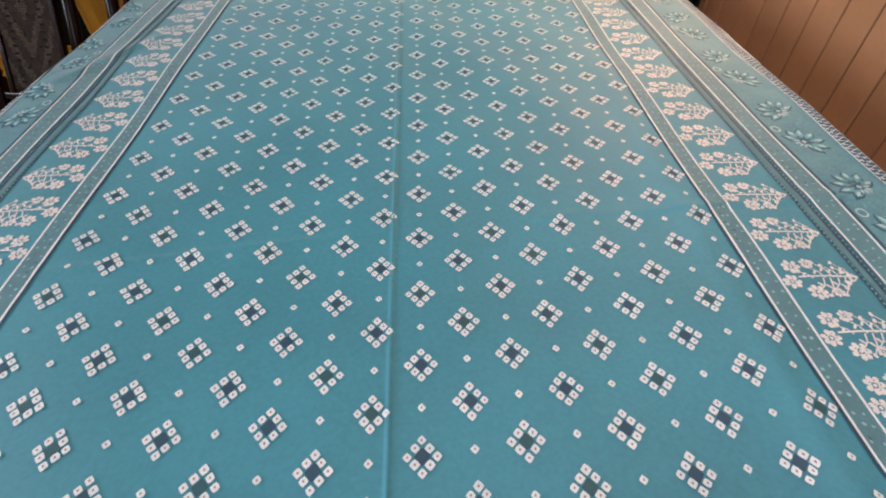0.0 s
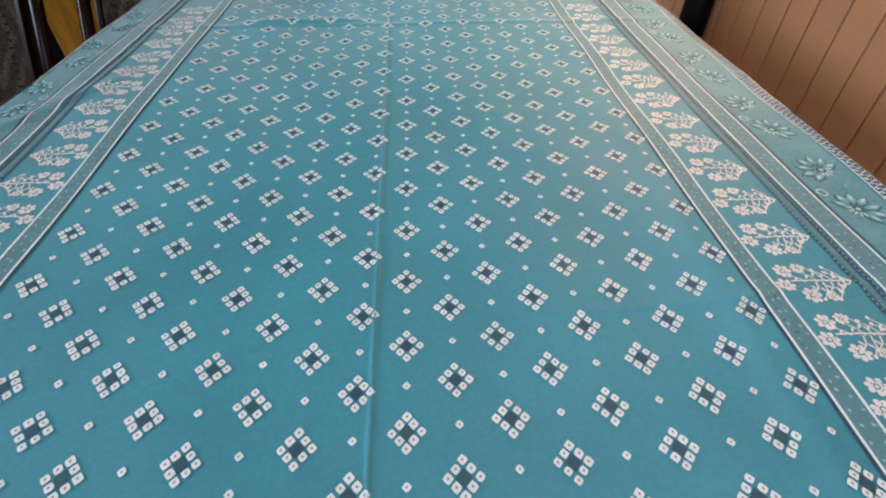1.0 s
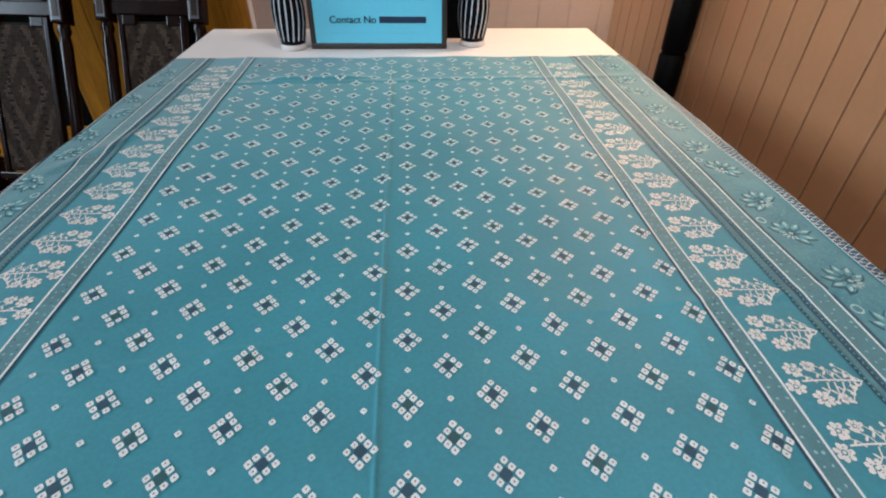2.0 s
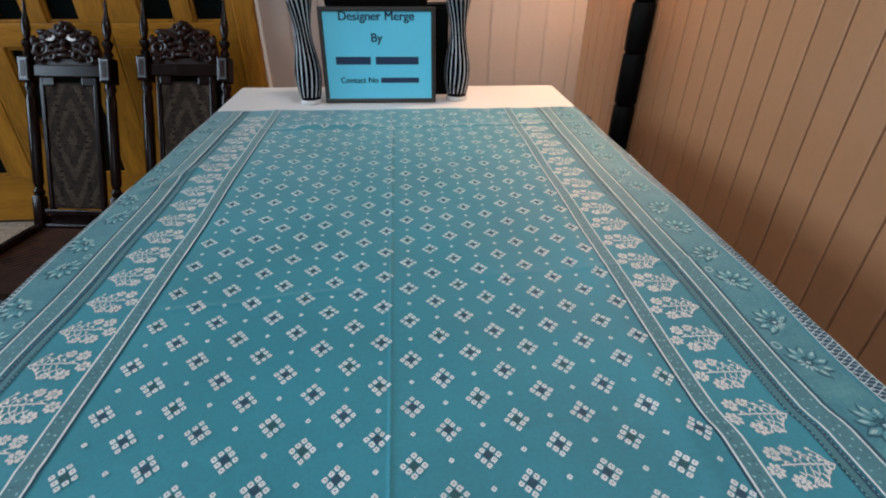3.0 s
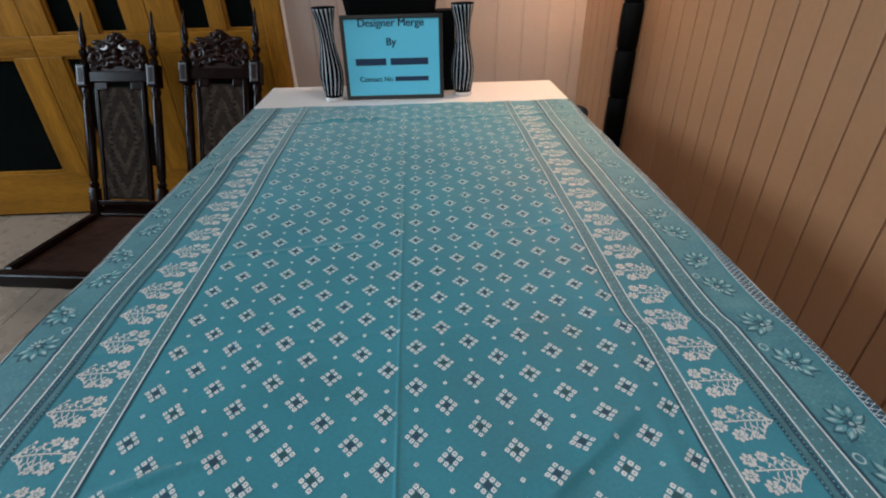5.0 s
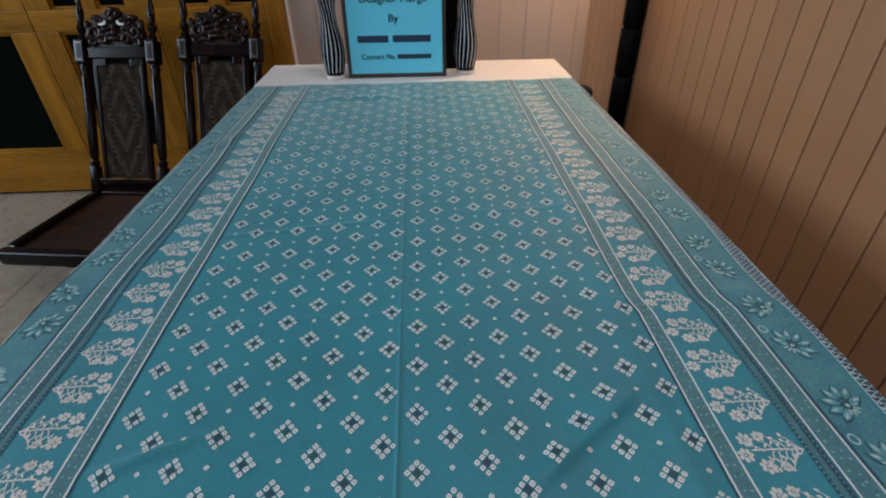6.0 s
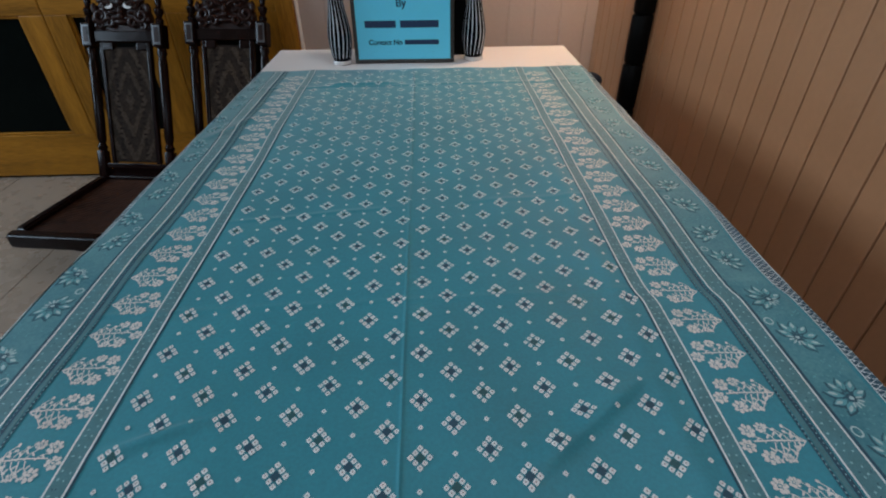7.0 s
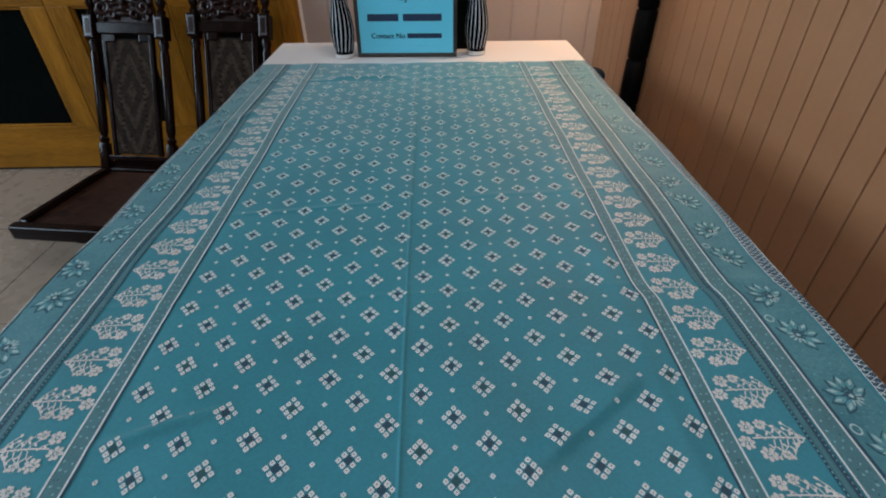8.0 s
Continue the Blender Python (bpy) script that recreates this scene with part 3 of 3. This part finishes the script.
# ---- vases ----
def vase(x, y, z, turn):
    v = empty("vase", pose(x, y, z, 0, 0, turn), "tall waisted black glass vase with white vertical stripes", "vase", "pair of striped vases")
    prof = [(0.0262, 0.012), (0.0305, 0.03), (0.0345, 0.06), (0.0352, 0.085), (0.0325, 0.11), (0.0258, 0.145), (0.0222, 0.172), (0.0220, 0.192), (0.0250, 0.222), (0.0305, 0.25), (0.0345, 0.266)]
    prof = [(r * 1.06, h * 1.035) for r, h in prof]
    inner = [(r - 0.003, h) for r, h in reversed(prof)]
    inner[-1] = (inner[-1][0], 0.02)
    part("body", a_lathe(prof + [(0.0355, 0.2779)] + inner, 40), M_BLACK_GLASS, v, smooth=True)
    part("foot", a_lathe([(0.0272, 0.0), (0.0303, 0.002), (0.0303, 0.010), (0.0284, 0.0126)], 32), M_CLEAR, v, "pale glass foot", True)
    for k in range(17):
        a0 = 2 * math.pi * k / 17
        bm = bmesh.new()
        prev = None
        fine = []
        for (r0, h0), (r1, h1) in zip(prof, prof[1:]):
            for q in (0, 0.5):
                fine.append((r0 + (r1 - r0) * q, h0 + (h1 - h0) * q))
        fine.append(prof[-1])
        for r, h in fine[1:]:
            twist = 0.28 * math.sin(h * 14)
            w = 0.036 + 0.010 * math.sin(h * 25 + k)
            if h > 0.271:
                w = 0.10
            ring = [bm.verts.new(((r + 0.0006) * math.cos(a0 + twist + s * w), (r + 0.0006) * math.sin(a0 + twist + s * w), h)) for s in (-1, 0, 1)]
            if prev:
                for i in (0, 1):
                    bm.faces.new((prev[i], prev[i + 1], ring[i + 1], ring[i]))
            prev = ring
        part("stripe", bm, M_WHITE_GLAZE, v, smooth=True)
    return v


vase(-0.2665, 0.203, TABLE_TOP, 4)
vase(0.159, 0.222, TABLE_TOP, 30)


# ---- planter and flowers behind the sign ----
def square_taper(bm, levels):
    rings = []
    for h, z in levels:
        c = h * 0.14
        pts = [(h - c, -h), (h, -h + c), (h, h - c), (h - c, h), (-h + c, h), (-h, h - c), (-h, -h + c), (-h + c, -h)]
        rings.append([bm.verts.new((x, y * 0.45, z)) for x, y in pts])
    for a, b in zip(rings, rings[1:]):
        for k in range(8):
            bm.faces.new((a[k], a[(k + 1) % 8], b[(k + 1) % 8], b[k]))
    bm.faces.new(rings[0][::-1])
    bm.faces.new(rings[-1])
    return bm


planter = empty("planter", pose(-0.066, 0.305, TABLE_TOP), "tapered black planter holding pink artificial flowers", "planter")
part("pot", square_taper(bmesh.new(), [(0.096, 0.0), (0.102, 0.01), (0.151, 0.322), (0.153, 0.336), (0.143, 0.336), (0.139, 0.30)]), M_BLACK, planter)
box_ob = empty("black_box", pose(0.114, 0.31, TABLE_TOP), "plain black box standing behind the vase", "box")
part("body", a_box((-0.045, -0.03, 0), (0.024, 0.03, 0.244), 0.003), M_BLACK, box_ob)
part("lid", a_box((-0.047, -0.032, 0.2442), (0.026, 0.032, 0.252), 0.002), M_BLACK, box_ob)


def flower_head(parent, c, r, seed):
    g = random.Random(seed)
    bm, pale = bmesh.new(), bmesh.new()
    for k in range(46):
        z = g.uniform(-0.75, 1)
        a = g.uniform(0, 6.283)
        q = math.sqrt(1 - z * z)
        d = Vector((q * math.cos(a), q * math.sin(a), z))
        side = d.orthogonal().normalized()
        side.rotate(Matrix.Rotation(g.uniform(0, 6.283), 3, d))
        up = d.cross(side)
        o = Vector(c) + d * r * g.uniform(0.55, 0.85)
        ln, w = r * g.uniform(0.42, 0.62), r * g.uniform(0.22, 0.32)
        tgt = bm if k % 3 else pale
        ys = ((0, 0.35, 0.0), (0.4, 1.0, 0.10), (0.8, 0.8, 0.06), (1.0, 0.15, -0.04))
        prev = None
        for t, ww, cup in ys:
            mid = o + (side * 0.75 + d * 0.65) * ln * t
            row = [tgt.verts.new(mid - up * w * ww + d * cup * r), tgt.verts.new(mid + d * (cup - 0.06) * r), tgt.verts.new(mid + up * w * ww + d * cup * r)]
            if prev:
                for i in (0, 1):
                    tgt.faces.new((prev[i], prev[i + 1], row[i + 1], row[i]))
            prev = row
    part("blossom", bm, M_PETAL, parent, smooth=True)
    part("blossom", pale, M_PETAL_PALE, parent, "paler pink petals", True)


bouquet = empty("flower_arrangement", pose(-0.066, 0.305, TABLE_TOP + 0.316), "bunch of pink artificial flowers in black planter", "flowers")
for n, (x, y, z, r) in enumerate(((-0.12, -0.05, 0.075, 0.055), (-0.045, -0.085, 0.070, 0.055), (0.035, -0.08, 0.062, 0.058), (0.105, -0.05, 0.070, 0.058), (0.150, -0.02, 0.060, 0.050), (-0.150, 0.0, 0.090, 0.045), (-0.06, 0.0, 0.12, 0.06), (0.04, 0.0, 0.12, 0.06), (0.11, 0.02, 0.12, 0.055), (-0.1, 0.05, 0.1, 0.055), (0.0, 0.06, 0.14, 0.055))):
    flower_head(bouquet, (x, y, z), r, n)
    part("stem", a_lathe([(0.003, 0), (0.0025, 1)], 6, Matrix.Translation((x * 0.3, y * 0.3, -0.04)) @ Vector((x * 0.7, y * 0.7, z + 0.04)).to_track_quat("Z", "Y").to_matrix().to_4x4() @ Matrix.Diagonal((1, 1, Vector((x * 0.7, y * 0.7, z + 0.04)).length, 1))), M_LEAF, bouquet)

# ---- fitting for the added overhead fill, unseen ----
fitting = empty("ceiling_light", pose(0.50, -0.80, ROOM_H), "square white fitting, unseen, added for overhead fill above the table", "lamp")
part("housing", a_box((-0.31, -0.31, -0.045), (0.31, 0.31, 0.0), 0.008), M_TABLE, fitting)

# ---- stool ----
stool = empty("stool", pose(0.598, 0.375, -0.025), "stool with a dark navy padded seat beside the table", "stool")
part("cushion", a_lathe([(0.01, 0.640), (0.042, 0.642), (0.050, 0.650), (0.052, 0.660), (0.047, 0.672), (0.034, 0.681), (0.010, 0.685)], 28), M_NAVY, stool, "dark navy padded seat", True)
for a in (0.8, 2.4, 3.9, 5.5):
    part("leg", a_lathe([(0.010, 0.025), (0.011, 0.3), (0.010, 0.6415)], 10, Matrix.Translation((0.032 * math.cos(a), 0.032 * math.sin(a), 0))), M_DARKWOOD, stool, smooth=True)

# ---- floor lamp ----
lamp = empty("floor_lamp", pose(0.775, 0.42, 0), "black segmented floor lamp between table and wall", "lamp")
part("base", a_lathe([(0.10, 0), (0.10, 0.015), (0.085, 0.025), (0.035, 0.035)], 28), M_BLACK, lamp, smooth=True)
zs = [0.03, 0.28, 0.51, 0.68, 0.85, 1.005, 1.20, 1.40]
for a, b in zip(zs, zs[1:]):
    part("pole_segment", a_lathe([(0.031, a + 0.001), (0.0365, a + 0.008), (0.0375, (a + b) / 2), (0.0365, b - 0.008), (0.031, b - 0.001)], 20), M_BLACK, lamp, smooth=True)
part("shade", lathe(bmesh.new(), [(0.15, 1.46), (0.11, 1.80), (0.108, 1.80), (0.148, 1.46)], 32, None, False), M_SHADE, lamp, "pale linen shade", True)
part("socket", a_lathe([(0.02, 1.40), (0.02, 1.43), (0.014, 1.45)], 16), M_BLACK, lamp)


# ---- chairs ----
def chair(m):
    c = empty("low_chair", m, "dark carved rosewood low chair with woven rush back", "chair", "carved low chairs by the door")
    lean = 25.0
    back = Matrix.Translation((0, 0, 0.20)) @ pose(0, 0, 0, -lean, 0, 0)
    top = 0.585
    for s in (-1, 1):
        x = s * 0.148
        bm = bmesh.new()
        box(bm, (x - 0.017, -0.018, -0.02), (x + 0.017, 0.018, 0.10), 0.004, back)
        lathe(bm, [(0.015, 0.10), (0.020, 0.115), (0.013, 0.13), (0.018, 0.15), (0.019, 0.30), (0.018, 0.45), (0.014, 0.475), (0.020, 0.49), (0.016, top - 0.075)], 14, back @ Matrix.Translation((x, 0, 0)))
        post = part("post", bm, M_DARKWOOD, c, smooth=True)
        part("cap_block", a_box((x - 0.021, -0.026, top - 0.075), (x + 0.021, 0.022, top + 0.015), 0.005, back), M_DARKWOOD, c)
        part("inlay", a_box((x - 0.014, -0.0285, top - 0.066), (x + 0.014, -0.0255, top + 0.006), 0.001, back), M_INLAY, c, "grey patterned inlay plate")
        part("inlay_centre", a_box((x - 0.009, -0.030, top - 0.058), (x + 0.009, -0.0283, top - 0.002), 0.0005, back), M_CARVED, c, "dark centre of the inlay plate")
        part("finial", a_lathe([(0.013, top + 0.015), (0.017, top + 0.03), (0.010, top + 0.042), (0.016, top + 0.055), (0.0185, top + 0.068), (0.009, top + 0.080), (0.012, top + 0.092), (0.0150, top + 0.116), (0.0135, top + 0.136), (0.0085, top + 0.160), (0.0055, top + 0.182), (0.0062, top + 0.194), (0.0050, top + 0.206), (0.0012, top + 0.224)], 14, back @ Matrix.Translation((x, 0, 0))), M_DARKWOOD, c, "turned spire finial", True)
        part("leg", a_box((x - 0.02, -0.11 - 0.02, 0), (x + 0.02, -0.11 + 0.02, 0.16), 0.004, pose(0, 0.06, 0)), M_DARKWOOD, c)
        part("leg", a_box((s * 0.15 - 0.02, -0.30, 0), (s * 0.15 + 0.02, -0.26, 0.150), 0.005), M_DARKWOOD, c)
    # top rail with its two short drops, and the carved crest
    bm = a_box((-0.128, -0.014, top - 0.055), (0.128, 0.014, top - 0.012), 0.004, back)
    box(bm, (-0.092, -0.012, top - 0.085), (-0.050, 0.012, top - 0.0555), 0.003, back)
    box(bm, (0.050, -0.012, top - 0.085), (0.092, 0.012, top - 0.0555), 0.003, back)
    part("top_rail", bm, M_DARKWOOD, c)
    g = random.Random(3)
    bm = bmesh.new()
    pts = [(-0.118, 0), (-0.120, 0.05), (-0.105, 0.09), (-0.075, 0.118), (-0.035, 0.128), (-0.012, 0.150), (0.012, 0.150), (0.035, 0.128), (0.075, 0.118), (0.105, 0.09), (0.120, 0.05), (0.118, 0)]
    f = [bm.verts.new(back @ Vector((x, -0.008, top - 0.011 + z))) for x, z in pts]
    b = [bm.verts.new(back @ Vector((x, 0.010, top - 0.011 + z))) for x, z in pts]
    bm.faces.new(f)
    bm.faces.new(b[::-1])
    for k in range(len(pts)):
        bm.faces.new((f[k], b[k], b[(k + 1) % len(pts)], f[(k + 1) % len(pts)]))
    zc = top - 0.011
    for s in (-1, 1):
        for cx, cz, r0, a0, turns, thick_ in ((0.086, 0.052, 0.030, 1.6, 1.5, 0.0085), (0.048, 0.026, 0.022, -0.4, 1.3, 0.0075), (0.060, 0.092, 0.020, 0.2, 1.2, 0.0070), (0.095, 0.018, 0.016, 2.4, 1.1, 0.0060), (0.022, 0.122, 0.014, 0.4, 1.0, 0.0060)):
            n_ = 16
            path = [Vector((s * (cx + r0 * (1 - 0.75 * q / n_) * math.cos(a0 + turns * 6.283 * q / n_)), -0.012 - 0.006 * math.sin(3.1 * q / n_), zc + cz + r0 * (1 - 0.75 * q / n_) * math.sin(a0 + turns * 6.283 * q / n_))) for q in range(n_ + 1)]
            tube(bm, [back @ p for p in path], [thick_ * (0.55 + 0.45 * math.sin(0.4 + 2.4 * q / n_)) for q in range(n_ + 1)])
        for cx, cz, rx, rz in ((0.112, 0.080, 0.012, 0.022), (0.078, 0.110, 0.024, 0.011), (0.040, 0.066, 0.016, 0.008), (0.030, 0.044, 0.020, 0.007), (0.112, 0.040, 0.010, 0.016)):
            blob(bm, (s * cx, -0.012, zc + cz), (rx, 0.011, rz), back, 2)
        tube(bm, [back @ Vector((s * x, -0.020, zc + z)) for x, z in ((0.012, 0.084), (0.030, 0.094), (0.050, 0.102), (0.068, 0.100))], [0.005, 0.008, 0.008, 0.004])
    for z, rx, rz in ((0.030, 0.034, 0.010), (0.052, 0.014, 0.014), (0.074, 0.011, 0.018), (0.104, 0.016, 0.014), (0.136, 0.013, 0.014)):
        blob(bm, (0, -0.015, zc + z), (rx, 0.013, rz), back, 2)
    crest = part("crest", bm, M_CARVED, c, "carved scrolling foliage crest", True)
    for s in (-1, 1):
        bm = bmesh.new()
        prev = None
        for k in range(9):
            a, w = 2.5 + k * 0.36, 0.0055 * math.sin(math.pi * (k + 0.6) / 9.2)
            row = [bm.verts.new(back @ Vector((s * (0.044 + (0.018 + q * w) * math.cos(a)), -0.031 + 0.002 * abs(q), top + 0.080 + (0.011 + q * w) * math.sin(a)))) for q in (-1, 0, 1)]
            if prev:
                for i in (0, 1):
                    bm.faces.new((prev[i], prev[i + 1], row[i + 1], row[i]))
            prev = row
        part("inlay_scroll", bm, M_WHITE_INLAY, crest, "curved white bone inlay")
    # woven back panel
    part("back_panel", a_box((-0.094, -0.004, 0.055), (0.094, 0.006, top - 0.072), 0.003, back), M_WEAVE_DARK, c, "woven rush panel with zigzag pattern")
    rows, cols = 62, 24
    wv, thread = bmesh.new(), bmesh.new()
    z0, z1, x0, x1 = 0.06, top - 0.080, -0.088, 0.088
    for r in range(rows):
        for q in range(cols):
            cx, cz = x0 + (x1 - x0) * (q + 0.5) / cols, z0 + (z1 - z0) * (r + 0.5) / rows
            tri = (abs(q + 0.5 - cols / 2) + abs(r - rows * 0.55) * 0.45) % 7 < 2.8
            if (q in (4, 5, cols - 6, cols - 5) and r % 3 == 0) or g.random() < 0.02:
                continue
            hgt = 0.0024 if tri else 0.0012
            w, h = (x1 - x0) / cols * 0.42, (z1 - z0) / rows * 0.40
            to = thread if tri else wv
            vs = [to.verts.new(back @ Vector((cx + a * w, -0.0045 - (hgt if abs(b) < 2 else 0), cz + b * h))) for a, b in ((-1, -1), (1, -1), (1, 1), (-1, 1))]
            ctr = to.verts.new(back @ Vector((cx, -0.0045 - hgt * 1.7, cz)))
            for k in range(4):
                to.faces.new((vs[k], vs[(k + 1) % 4], ctr))
    tagged(part("weave", wv, M_WEAVE, c, "raised rush weave"), kind="stuff")
    tagged(part("zigzag_weave", thread, M_THREAD, c, "paler zigzag threads"), kind="stuff")
    for x in (-0.0985, 0.0985):
        part("panel_stile", a_box((x - 0.008, -0.011, 0.05), (x + 0.008, 0.011, top - 0.0555), 0.003, back), M_DARKWOOD, c)
    part("lower_rail", a_box((-0.131, -0.011, 0.028), (0.131, 0.011, 0.0495), 0.004, back), M_DARKWOOD, c)
    bm = bmesh.new()
    arch = [(-0.13, 0.0), (-0.12, 0.022), (-0.08, 0.040), (0, 0.048), (0.08, 0.040), (0.12, 0.022), (0.13, 0.0)]
    f = [bm.verts.new((x, 0.006, 0.199 + z)) for x, z in arch]
    b = [bm.verts.new((x, 0.024, 0.199 + z)) for x, z in arch]
    bm.faces.new(f)
    bm.faces.new(b[::-1])
    for k in range(len(arch)):
        bm.faces.new((f[k], b[k], b[(k + 1) % len(arch)], f[(k + 1) % len(arch)]))
    part("arched_stretcher", bm, M_DARKWOOD, c)
    def rail(name, p, q, w):
        d = Vector((q[0] - p[0], q[1] - p[1], 0))
        n_ = Vector((-d.y, d.x, 0)).normalized() * w
        bm = bmesh.new()
        ring = [Vector((*p, 0)), Vector((*q, 0)), Vector((*q, 0)) + n_, Vector((*p, 0)) + n_]
        lo, hi = [[bm.verts.new(v + Vector((0, 0, z))) for v in ring] for z in (0.146, 0.204)]
        bm.faces.new(lo[::-1])
        bm.faces.new(hi)
        for k in range(4):
            bm.faces.new((lo[k], lo[(k + 1) % 4], hi[(k + 1) % 4], hi[k]))
        bmesh.ops.bevel(bm, geom=list(bm.edges), offset=0.009, segments=3, affect="EDGES")
        part(name, bm, M_DARKWOOD, c, smooth=True)

    rail("front_rail", (-0.198, -0.50), (0.198, -0.50), 0.045)
    rail("back_rail", (0.165, 0.02), (-0.165, 0.02), 0.040)
    rail("side_rail", (0.197, -0.453), (0.166, -0.022), 0.040)
    rail("side_rail", (-0.166, -0.022), (-0.197, -0.453), 0.040)
    bm = bmesh.new()
    grid = [[bm.verts.new(((u - 0.5) * 2 * (0.160 - 0.028 * v), -0.457 + 0.437 * v, 0.186 - 0.020 * math.sin(math.pi * u) * math.sin(math.pi * v) + 0.0016 * ((a_ + b_) % 2))) for u, a_ in ((k / 28, k) for k in range(29))] for v, b_ in ((k / 28, k) for k in range(29))]
    for r0_, r1_ in zip(grid, grid[1:]):
        for k in range(28):
            bm.faces.new((r0_[k], r0_[k + 1], r1_[k + 1], r1_[k]))
    part("seat", bm, M_SEAT, c, "worn brown woven seat")
    return c


CHAIR = pose(-1.287, 0.540, 0, 0, 0, -7) @ Matrix.Diagonal((1.054, 1.0, 1.05, 1))
first = chair(CHAIR)
second = copy_thing(first, Matrix.Translation((0.427, 0.0, 0)) @ pose(-1.287, 0.540, 0, 0, 0, -7))
for o in list(second.children_recursive):  # this one has lost its bone inlays
    if o.name.startswith("inlay_scroll"):
        bpy.data.objects.remove(o)

# ---- floor tiles ----
TILE = 0.60
tile_mesh = part("tile", a_box((0.0015, 0.0015, -0.006), (TILE - 0.0015, TILE - 0.0015, 0.0), 0.001), M_TILE, floor)
tile_mesh.location = (FLOOR_X0, FLOOR_Y1 - TILE, 0)
for i in range(10):
    for j in range(8):
        if i or j:
            o = new("tile", tile_mesh.data)
            o.parent, o.location = floor, (FLOOR_X0 + i * TILE, FLOOR_Y1 - (j + 1) * TILE, 0)
